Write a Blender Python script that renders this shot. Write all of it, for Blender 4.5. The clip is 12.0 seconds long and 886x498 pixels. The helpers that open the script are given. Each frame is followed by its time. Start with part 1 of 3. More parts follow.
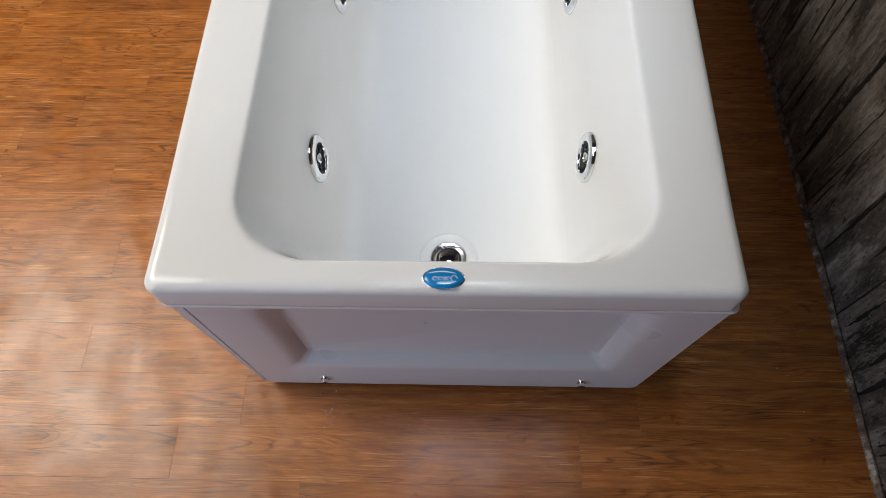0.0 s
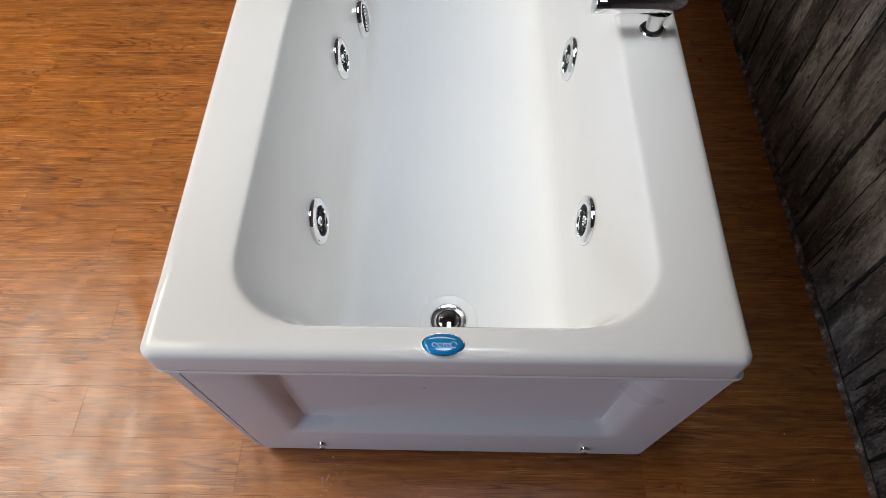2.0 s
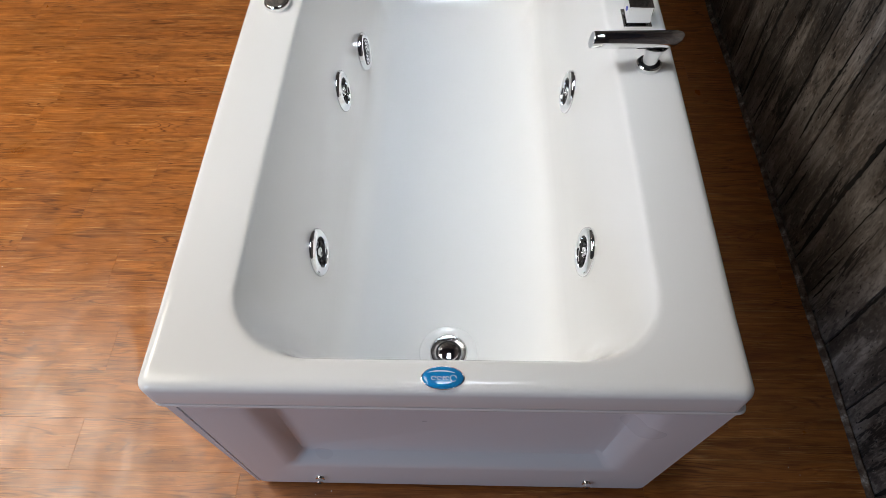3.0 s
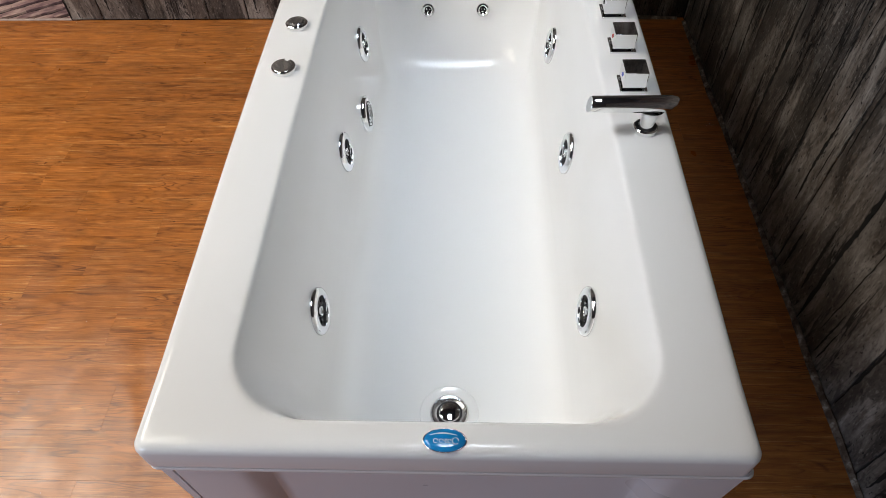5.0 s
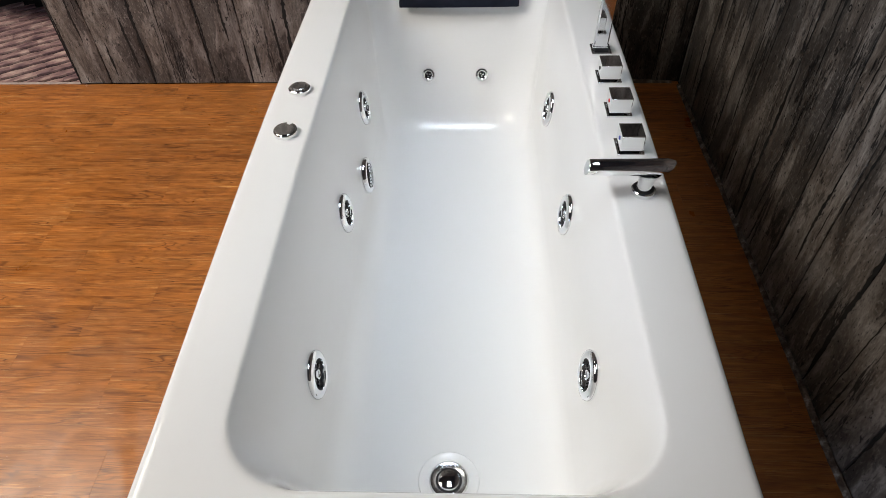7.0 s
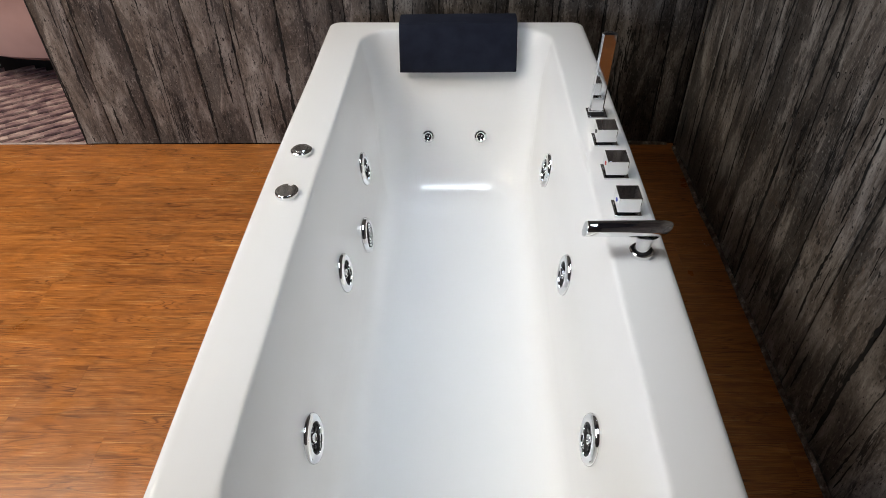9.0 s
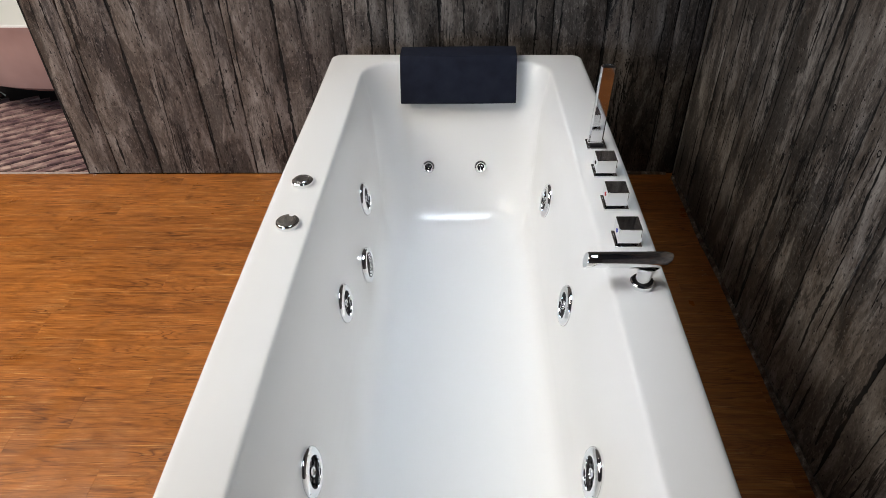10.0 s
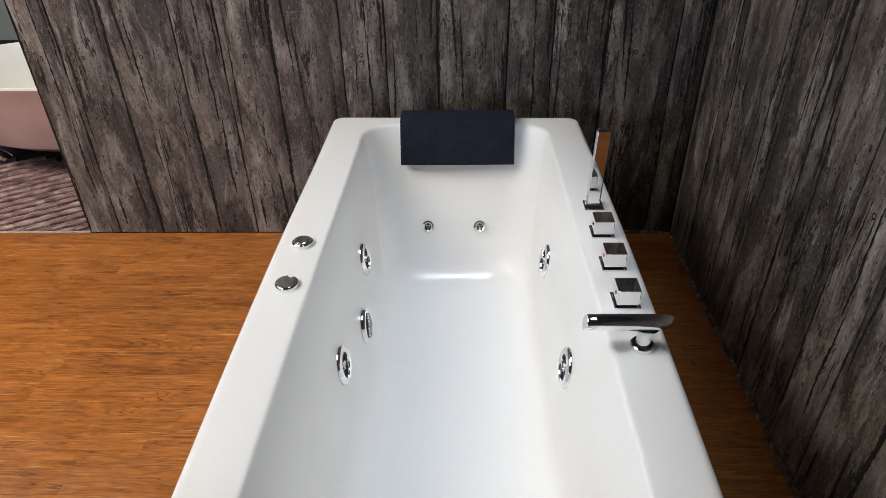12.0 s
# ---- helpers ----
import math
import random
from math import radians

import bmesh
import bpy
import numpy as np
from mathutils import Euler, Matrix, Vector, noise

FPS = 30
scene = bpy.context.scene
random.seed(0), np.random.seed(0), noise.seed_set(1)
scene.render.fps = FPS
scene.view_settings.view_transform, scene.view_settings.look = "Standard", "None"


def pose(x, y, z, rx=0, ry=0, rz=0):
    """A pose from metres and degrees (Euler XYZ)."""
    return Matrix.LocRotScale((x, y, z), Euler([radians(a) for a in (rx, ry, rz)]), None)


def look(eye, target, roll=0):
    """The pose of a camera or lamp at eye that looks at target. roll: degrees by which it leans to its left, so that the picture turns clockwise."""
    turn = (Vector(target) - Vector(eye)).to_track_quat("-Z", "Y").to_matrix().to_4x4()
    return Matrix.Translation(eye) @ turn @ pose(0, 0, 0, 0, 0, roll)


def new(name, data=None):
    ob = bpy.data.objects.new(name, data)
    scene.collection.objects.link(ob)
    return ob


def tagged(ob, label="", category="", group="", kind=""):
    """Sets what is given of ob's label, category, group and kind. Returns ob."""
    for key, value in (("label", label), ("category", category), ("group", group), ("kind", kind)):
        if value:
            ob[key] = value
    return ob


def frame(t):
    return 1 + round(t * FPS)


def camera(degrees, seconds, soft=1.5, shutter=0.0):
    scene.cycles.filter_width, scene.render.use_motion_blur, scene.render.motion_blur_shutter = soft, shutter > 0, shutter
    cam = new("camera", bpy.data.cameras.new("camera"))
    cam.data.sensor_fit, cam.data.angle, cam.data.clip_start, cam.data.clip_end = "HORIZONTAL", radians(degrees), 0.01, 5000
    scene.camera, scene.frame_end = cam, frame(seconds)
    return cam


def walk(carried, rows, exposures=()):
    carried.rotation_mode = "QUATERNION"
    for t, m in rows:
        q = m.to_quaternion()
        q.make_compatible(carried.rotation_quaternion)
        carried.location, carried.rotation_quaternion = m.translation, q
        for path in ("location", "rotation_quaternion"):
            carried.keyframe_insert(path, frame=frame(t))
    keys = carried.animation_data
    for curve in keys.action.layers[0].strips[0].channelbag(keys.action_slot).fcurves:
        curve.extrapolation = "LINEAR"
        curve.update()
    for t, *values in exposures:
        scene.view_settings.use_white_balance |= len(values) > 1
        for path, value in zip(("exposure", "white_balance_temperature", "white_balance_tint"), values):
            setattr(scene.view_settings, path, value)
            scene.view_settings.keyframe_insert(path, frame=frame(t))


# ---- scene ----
cam = camera(68.4, 12.0, soft=0.5)
PATH = [
    (0, (0.026, -0.325, 1.257), (-0.035, 0.574, -0.528), -2.9),
    (0.5, (0.028, -0.321, 1.259), (-0.036, 0.615, -0.508), -2.9),
    (1, (0.029, -0.318, 1.259), (-0.037, 0.654, -0.488), -2.8),
    (1.5, (0.028, -0.316, 1.26), (-0.036, 0.696, -0.464), -2.6),
    (2, (0.027, -0.312, 1.261), (-0.037, 0.734, -0.442), -2.5),
    (2.5, (0.026, -0.31, 1.264), (-0.037, 0.771, -0.418), -2.4),
    (3, (0.028, -0.307, 1.265), (-0.038, 0.81, -0.392), -2.4),
    (5, (0.024, -0.306, 1.271), (-0.04, 0.951, -0.284), -1.9),
    (5.5, (0.024, -0.302, 1.271), (-0.04, 0.988, -0.256), -1.9),
    (6, (0.027, -0.297, 1.271), (-0.039, 1.025, -0.227), -1.8),
    (6.5, (0.026, -0.295, 1.272), (-0.04, 1.059, -0.199), -1.8),
    (7, (0.027, -0.295, 1.273), (-0.041, 1.091, -0.167), -1.8),
    (9, (0.027, -0.291, 1.28), (-0.039, 1.214, -0.035), -1.5),
    (9.5, (0.027, -0.289, 1.283), (-0.039, 1.244, 0.0), -1.4),
    (10, (0.026, -0.287, 1.284), (-0.04, 1.273, 0.034), -1.4),
    (10.5, (0.027, -0.285, 1.285), (-0.04, 1.302, 0.07), -1.4),
    (11, (0.026, -0.282, 1.289), (-0.04, 1.33, 0.107), -1.4),
    (11.5, (0.027, -0.282, 1.291), (-0.039, 1.355, 0.144), -1.3),
    (12, (0.028, -0.282, 1.294), (-0.038, 1.379, 0.182), -1.3),
]
walk(cam, [(t, look(eye, target, roll)) for t, eye, target, roll in PATH], [(0.0, -0.17), (4.0, -0.14), (12.0, -0.09)])

# ---- light ----
world = bpy.data.worlds.new("showroom_air")
scene.world = world
world.use_nodes = True
world.node_tree.nodes["Background"].inputs[0].default_value = (0.75, 0.85, 1.0, 1)
world.node_tree.nodes["Background"].inputs[1].default_value = 0.02


def area_lamp(name, m, w, h, watts, colour, spread=180):
    """A rectangular area lamp; spread: the opening of its beam in degrees."""
    lamp = bpy.data.lights.new(name, "AREA")
    lamp.shape, lamp.size, lamp.size_y = "RECTANGLE", w, h
    lamp.energy, lamp.color, lamp.spread = watts, colour, radians(spread)
    ob = new(name, lamp)
    ob.matrix_world = m
    return ob


area_lamp("ceiling_lamp_left", pose(-2.55, 0.85, 2.62), 1.0, 1.3, 72, (1.0, 0.93, 0.81), 168)
area_lamp("ceiling_lamp_middle", pose(-1.65, 0.15, 2.62), 0.9, 1.4, 23, (1.0, 0.935, 0.83), 160)
# added cool fill, low at the front left, to brighten the end panel
area_lamp("cool_front_fill", look((-1.9, -2.12, 0.95), (-0.2, 0.3, 0.3)), 1.6, 0.9, 50, (0.62, 0.76, 1.0))
# unseen fill over the basin, beam kept narrow so the wall gap stays dark
area_lamp("basin_fill", pose(0.01, 0.86, 2.62), 0.50, 1.50, 2.05, (0.79, 0.885, 1.0), 32)
area_lamp("wall_top_lamp", look((-1.12, 1.66, 2.20), (-0.6, 0.9, 0.5)), 0.26, 0.03, 0.22, (1.0, 0.97, 0.93))


# ---- materials ----
def material(name, rough=0.5, metal=0.0, colour=(0.8, 0.8, 0.8), coat=0.0):
    m = bpy.data.materials.new(name)
    m.use_nodes = True
    b = m.node_tree.nodes["Principled BSDF"]
    b.inputs["Base Color"].default_value = (*colour, 1)
    b.inputs["Roughness"].default_value = rough
    b.inputs["Metallic"].default_value = metal
    b.inputs["Coat Weight"].default_value = coat
    b.inputs["Coat Roughness"].default_value = 0.03
    return m


class Net:
    """Short hand for a material's nodes."""

    def __init__(self, m):
        self.t, self.b = m.node_tree, m.node_tree.nodes["Principled BSDF"]

    def link(self, a, b):
        self.t.links.new(a, b)

    def coord(self, kind="Object"):
        return self.t.nodes.new("ShaderNodeTexCoord").outputs[kind]

    def mapping(self, vec, scale=(1, 1, 1), turn=(0, 0, 0)):
        n = self.t.nodes.new("ShaderNodeMapping")
        n.inputs["Scale"].default_value, n.inputs["Rotation"].default_value = scale, turn
        self.link(vec, n.inputs["Vector"])
        return n.outputs[0]

    def shifted(self, vec, amount=37.0):
        """Moves the pattern by each object's own random number."""
        r = self.t.nodes.new("ShaderNodeObjectInfo").outputs["Random"]
        mul = self.t.nodes.new("ShaderNodeVectorMath")
        mul.operation = "SCALE"
        mul.inputs[0].default_value = (amount, amount * 0.61, amount * 0.37)
        self.link(r, mul.inputs["Scale"])
        add = self.t.nodes.new("ShaderNodeVectorMath")
        self.link(vec, add.inputs[0])
        self.link(mul.outputs[0], add.inputs[1])
        return add.outputs[0]

    def noise(self, vec, scale, detail=4.0, rough=0.55, bend=0.0):
        n = self.t.nodes.new("ShaderNodeTexNoise")
        n.inputs["Scale"].default_value, n.inputs["Detail"].default_value = scale, detail
        n.inputs["Roughness"].default_value, n.inputs["Distortion"].default_value = rough, bend
        self.link(vec, n.inputs["Vector"])
        return n.outputs["Fac"]

    def ramp(self, fac, stops):
        n = self.t.nodes.new("ShaderNodeValToRGB")
        e = n.color_ramp.elements
        while len(e) < len(stops):
            e.new(0.5)
        for el, (p, c) in zip(e, stops):
            el.position = p
            el.color = (*c, 1) if len(c) == 3 else c
        self.link(fac, n.inputs[0])
        return n.outputs[0]

    def mix(self, fac, a, b, how="MIX"):
        n = self.t.nodes.new("ShaderNodeMix")
        n.data_type, n.blend_type = "RGBA", how
        for value, slot in ((fac, n.inputs[0]), (a, n.inputs[6]), (b, n.inputs[7])):
            if isinstance(value, (int, float)):
                slot.default_value = value
            elif isinstance(value, tuple):
                slot.default_value = (*value, 1)
            else:
                self.link(value, slot)
        return n.outputs[2]

    def random(self):
        return self.t.nodes.new("ShaderNodeObjectInfo").outputs["Random"]

    def bump(self, height, strength, distance, before=None):
        n = self.t.nodes.new("ShaderNodeBump")
        n.inputs["Strength"].default_value, n.inputs["Distance"].default_value = strength, distance
        self.link(height, n.inputs["Height"])
        if before:
            self.link(before, n.inputs["Normal"])
        return n.outputs[0]

    def set(self, slot, value):
        self.link(value, self.b.inputs[slot])


def grey(v):
    return (v, v, v)


acrylic = material("white_acrylic", 0.12, 0, (0.915, 0.915, 0.91))
acrylic.node_tree.nodes["Principled BSDF"].inputs["Specular IOR Level"].default_value = 0.38
n = Net(acrylic)
v = n.coord()
n.set("Roughness", n.ramp(n.noise(v, 9, 3), [(0.3, grey(0.085)), (0.75, grey(0.13))]))
n.set("Normal", n.bump(n.noise(v, 5.5, 2), 0.12, 0.004))

skirt_white = material("white_skirt_acrylic", 0.22, 0, (0.80, 0.80, 0.83), 0.0)
n = Net(skirt_white)
v = n.coord()
n.set("Roughness", n.ramp(n.noise(v, 5, 1), [(0.2, grey(0.26)), (0.8, grey(0.34))]))
n.set("Normal", n.bump(n.noise(v, 4, 1), 0.05, 0.004))

chrome = material("chrome", 0.05, 1, (0.86, 0.87, 0.88))
n = Net(chrome)
n.set("Roughness", n.ramp(n.noise(n.coord(), 60, 3), [(0.35, grey(0.03)), (0.8, grey(0.09))]))
satin = material("satin_chrome", 0.22, 1, (0.62, 0.62, 0.63))
black_gap = material("black_rubber", 0.6, 0, (0.012, 0.012, 0.013))
recess_black = material("black_gloss_recess", 0.4, 0, (0.008, 0.008, 0.009))
dark_steel = material("dark_plated_recess", 0.25, 1, (0.10, 0.10, 0.11))
red_dot = material("red_enamel", 0.3, 0, (0.6, 0.02, 0.02))
blue_dot = material("blue_enamel", 0.3, 0, (0.02, 0.05, 0.45))
badge_blue = material("blue_resin", 0.15, 0, (0.010, 0.20, 0.56), 0.8)
n = Net(badge_blue)
n.set("Base Color", n.ramp(n.noise(n.coord(), 60, 2), [(0.35, (0.006, 0.20, 0.56)), (0.7, (0.012, 0.31, 0.68))]))
badge_white = material("pale_print", 0.3, 0, (0.62, 0.76, 0.86))

# white enamel coloured pink for the light thrown up by the mauve floor
pink_bounce = material("enamel_with_pink_bounce", 0.25, 0, (0.46, 0.30, 0.28))
n = Net(pink_bounce)
n.set("Base Color", n.ramp(n.noise(n.coord(), 5, 4), [(0.3, (0.40, 0.255, 0.24)), (0.75, (0.50, 0.33, 0.31))]))
leather = material("navy_foam_leatherette", 0.8, 0, (0.018, 0.020, 0.034))
leather.node_tree.nodes["Principled BSDF"].inputs["Specular IOR Level"].default_value = 0.2
n = Net(leather)
v = n.coord()
n.set("Base Color", n.ramp(n.noise(v, 20, 4), [(0.3, (0.008, 0.010, 0.020)), (0.75, (0.015, 0.018, 0.033))]))
n.set("Normal", n.bump(n.noise(v, 900, 2), 0.25, 0.0004, n.bump(n.noise(v, 10, 2), 0.2, 0.006)))

# printed vinyl planks: long grain along x
vinyl = material("brown_wood_vinyl", 0.36)
vinyl.node_tree.nodes["Principled BSDF"].inputs["Specular IOR Level"].default_value = 0.5
n = Net(vinyl)
v = n.shifted(n.coord())
long = n.mapping(v, (1.7, 24.0, 1.0))
grain = n.noise(long, 2.4, 12, 0.76, 1.0)
rings = n.t.nodes.new("ShaderNodeTexWave")
rings.bands_direction = "Y"
for slot, value in (("Scale", 16.0), ("Distortion", 14.0), ("Detail", 4.0), ("Detail Scale", 1.1), ("Detail Roughness", 0.62)):
    rings.inputs[slot].default_value = value
n.link(n.mapping(v, (0.13, 1.0, 1.0)), rings.inputs["Vector"])
rings = rings.outputs["Fac"]
fine = n.noise(n.mapping(v, (1.6, 100.0, 1.0)), 3.0, 8, 0.72, 0.35)
blotch = n.noise(n.mapping(v, (1.6, 5.0, 1.0)), 2.2, 3, 0.5, 0.6)
base = n.ramp(grain, [(0.28, (0.21, 0.068, 0.013)), (0.42, (0.32, 0.106, 0.021)), (0.53, (0.41, 0.143, 0.031)), (0.64, (0.49, 0.193, 0.048)), (0.76, (0.62, 0.31, 0.11))])
base = n.mix(n.ramp(blotch, [(0.35, grey(0.0)), (0.75, grey(0.5))]), base, (0.40, 0.130, 0.024))
base = n.mix(n.ramp(rings, [(0.04, grey(0.22)), (0.16, grey(0.0))]), base, (0.125, 0.026, 0.006))
cathedral = n.noise(n.mapping(v, (1.2, 13.0, 1.0)), 1.6, 3, 0.36, 0.35)
stops = [(0.30, grey(0.0))]
for level in (0.34, 0.40, 0.445, 0.485, 0.525, 0.57, 0.63):
    stops += [(level - 0.007, grey(0.0)), (level, grey(1.0)), (level + 0.012, grey(0.0))]
lines = n.ramp(cathedral, stops)
faint = n.ramp(n.noise(n.mapping(v, (3.0, 9.0, 1.0)), 2.0, 3), [(0.42, grey(0.0)), (0.62, grey(0.85))])
base = n.mix(n.mix(1.0, lines, faint, "MULTIPLY"), base, (0.095, 0.026, 0.006))
knots = n.noise(n.mapping(v, (4.5, 48.0, 1.0)), 3.0, 7, 0.7, 1.8)
base = n.mix(n.ramp(knots, [(0.665, grey(0.0)), (0.69, grey(0.9))]), base, (0.050, 0.014, 0.004))
calm = n.ramp(n.noise(n.mapping(v, (2.2, 8.0, 1.0)), 2.0, 3, 0.5, 1.2), [(0.38, grey(0.25)), (0.60, grey(1.0))])
base = n.mix(n.mix(1.0, n.ramp(fine, [(0.36, grey(0.95)), (0.405, grey(0.0))]), calm, "MULTIPLY"), base, (0.12, 0.032, 0.007))
strand = n.noise(n.mapping(v, (2.2, 75.0, 1.0)), 3.0, 6, 0.68, 0.6)
base = n.mix(n.mix(1.0, n.ramp(strand, [(0.57, grey(0.0)), (0.65, grey(0.8))]), calm, "MULTIPLY"), base, (0.62, 0.32, 0.11))
drift = n.noise(n.mapping(v, (3.0, 11.0, 1.0)), 1.8, 4, 0.55, 2.2)
base = n.mix(1.0, base, n.ramp(drift, [(0.30, grey(0.77)), (0.50, grey(1.02)), (0.70, (1.25, 1.24, 1.20))]), "MULTIPLY")
tone = n.ramp(n.random(), [(0.0, (0.90, 0.88, 0.86)), (0.5, (1.0, 1.0, 1.0)), (1.0, (1.07, 1.06, 1.04))])
n.set("Base Color", n.mix(1.0, base, tone, "MULTIPLY"))
w = n.t.nodes.new("ShaderNodeNewGeometry").outputs["Position"]
swell = n.noise(n.mapping(w, (1.0, 0.6, 1.0)), 6.5, 2, 0.4, 0.5)
n.set("Roughness", n.ramp(n.noise(w, 11, 4), [(0.3, grey(0.27)), (0.75, grey(0.42))]))
n.set("Normal", n.bump(fine, 0.10, 0.0006, n.bump(swell, 0.5, 0.012)))

joint = material("dark_joint", 0.7, 0, (0.25, 0.095, 0.036))
frayed = material("dusty_frayed_edge", 0.75)
n = Net(frayed)
v = n.coord()
n.set("Base Color", n.ramp(n.noise(v, 38, 6, 0.72), [(0.42, (0.075, 0.046, 0.030)), (0.56, (0.19, 0.145, 0.11)), (0.66, (0.45, 0.40, 0.35))]))

pale_strip = material('pale_dusty_strip', 0.7)
n = Net(pale_strip)
n.set('Base Color', n.ramp(n.noise(n.coord(), 30, 4), [(0.3, (0.30, 0.22, 0.20)), (0.75, (0.55, 0.46, 0.42))]))

# weathered grey boards: grain along z
boards_grey = material("weathered_grey_wood", 0.62)
n = Net(boards_grey)
v = n.shifted(n.coord(), 23.0)
wide = n.noise(n.mapping(v, (9.0, 9.0, 2.2)), 2.3, 9, 0.70, 0.5)
streak = n.noise(n.mapping(v, (75.0, 75.0, 4.0)), 2.0, 6, 0.70, 0.3)
stain = n.noise(n.mapping(v, (5.0, 5.0, 1.3)), 2.2, 8, 0.66, 0.5)
base = n.ramp(wide, [(0.36, (0.034, 0.028, 0.024)), (0.47, (0.105, 0.087, 0.075)), (0.57, (0.185, 0.165, 0.150)), (0.69, (0.32, 0.293, 0.268))])
base = n.mix(n.ramp(streak, [(0.33, grey(0.6)), (0.44, grey(0.0))]), base, (0.040, 0.035, 0.032))
base = n.mix(n.ramp(stain, [(0.52, grey(0.0)), (0.545, grey(0.72))]), base, (0.034, 0.029, 0.026))
spots = n.noise(n.mapping(v, (70.0, 70.0, 32.0)), 1.0, 3, 0.6)
base = n.mix(n.ramp(spots, [(0.64, grey(0.0)), (0.67, grey(0.95))]), base, (0.008, 0.007, 0.007))
scratch = n.noise(n.mapping(v, (6.0, 6.0, 90.0)), 1.6, 5, 0.7, 0.5)
where = n.noise(v, 5.0, 3)
pale = n.mix(1.0, n.ramp(scratch, [(0.60, grey(0.0)), (0.72, grey(0.6))]), n.ramp(where, [(0.52, grey(0.0)), (0.60, grey(1.0))]), "MULTIPLY")
base = n.mix(pale, base, (0.34, 0.32, 0.30))
split = n.noise(n.mapping(v, (10.0, 10.0, 1.1)), 1.5, 9, 0.66, 0.25)
gate = n.noise(n.mapping(v, (5.0, 5.0, 1.4)), 1.7, 3)
line = n.mix(1.0, n.ramp(split, [(0.474, grey(0.0)), (0.484, grey(1.0)), (0.512, grey(1.0)), (0.522, grey(0.0))]), n.ramp(gate, [(0.53, grey(0.0)), (0.58, grey(1.0))]), "MULTIPLY")
base = n.mix(line, base, (0.006, 0.005, 0.005))
grit = n.noise(n.mapping(v, (200.0, 200.0, 70.0)), 1.0, 5, 0.75)
base = n.mix(n.ramp(grit, [(0.34, grey(0.95)), (0.45, grey(0.0))]), base, (0.018, 0.016, 0.015))
base = n.mix(n.ramp(grit, [(0.56, grey(0.0)), (0.68, grey(0.6))]), base, (0.36, 0.335, 0.31))
tone = n.ramp(n.random(), [(0.0, grey(0.95)), (1.0, grey(1.3))])
n.set("Base Color", n.mix(1.0, base, tone, "MULTIPLY"))
n.set("Roughness", n.ramp(stain, [(0.3, grey(0.62)), (0.8, grey(0.45))]))
n.set("Normal", n.bump(streak, 0.25, 0.002, n.bump(wide, 0.3, 0.004)))
crack_black = material("crack_black", 0.8, 0, (0.008, 0.007, 0.007))
n = Net(crack_black)
n.set("Base Color", n.ramp(n.noise(n.coord(), 30, 4), [(0.3, (0.004, 0.004, 0.004)), (0.8, (0.016, 0.014, 0.013))]))

weave = material("mauve_woven_slat", 0.55)
n = Net(weave)
v = n.shifted(n.coord())
n.set("Base Color", n.ramp(n.noise(n.mapping(v, (9, 22, 1)), 1.6, 5, 0.6), [(0.32, (0.085, 0.042, 0.055)), (0.5, (0.28, 0.170, 0.165)), (0.68, (0.54, 0.39, 0.34))]))
weave_gap = material("weave_gap", 0.8, 0, (0.016, 0.008, 0.010))

plaster = material("pale_plaster", 0.85)
n = Net(plaster)
n.set("Base Color", n.ramp(n.noise(n.coord(), 3, 5), [(0.3, (0.40, 0.45, 0.44)), (0.75, (0.50, 0.54, 0.53))]))
dark_plaster = material("dark_showroom_paint", 0.8)
n = Net(dark_plaster)
n.set("Base Color", n.ramp(n.noise(n.coord(), 2, 5), [(0.3, (0.055, 0.058, 0.066)), (0.75, (0.085, 0.089, 0.098))]))
ceiling_paint = material("grey_ceiling_paint", 0.9)
n = Net(ceiling_paint)
n.set("Base Color", n.ramp(n.noise(n.coord(), 2, 5), [(0.3, (0.045, 0.048, 0.056)), (0.75, (0.070, 0.074, 0.084))]))
concrete = material("grey_screed", 0.8)
n = Net(concrete)
n.set("Base Color", n.ramp(n.noise(n.coord(), 4, 6), [(0.3, (0.16, 0.12, 0.10)), (0.75, (0.25, 0.19, 0.15))]))


# ---- mesh helpers ----
def smooth(bm, angle=35):
    for f in bm.faces:
        f.smooth = True
    for e in bm.edges:
        if len(e.link_faces) == 2 and e.calc_face_angle(0) > radians(angle):
            e.smooth = False


def part(name, bm, mat, parent=None, label="", m=None):
    bmesh.ops.recalc_face_normals(bm, faces=bm.faces)
    smooth(bm, 20 if len(bm.faces) <= 60 else 35)
    me = bpy.data.meshes.new(name)
    bm.to_mesh(me)
    bm.free()
    me.materials.append(mat)
    ob = new(name, me)
    if parent:
        ob.parent = parent
    if m is not None:
        ob.matrix_local = m
    if label:
        tagged(ob, label)
    return ob


def thing(name, label, category, m=Matrix(), group="", kind=""):
    ob = new(name)
    ob.empty_display_size = 0.05
    ob.matrix_world = m
    return tagged(ob, label, category, group, kind)


def box(bm, x0, x1, y0, y1, z0, z1, bevel=0.0, segs=2):
    made = bmesh.ops.create_cube(bm, size=1, matrix=Matrix.Translation(((x0 + x1) / 2, (y0 + y1) / 2, (z0 + z1) / 2)) @ Matrix.Diagonal((x1 - x0, y1 - y0, z1 - z0, 1)))
    if bevel:
        edges = {e for v in made["verts"] for e in v.link_edges}
        bmesh.ops.bevel(bm, geom=list(edges), offset=bevel, segments=segs, profile=0.5, affect="EDGES")
    return bm


def boxed(*a, **k):
    return box(bmesh.new(), *a, **k)


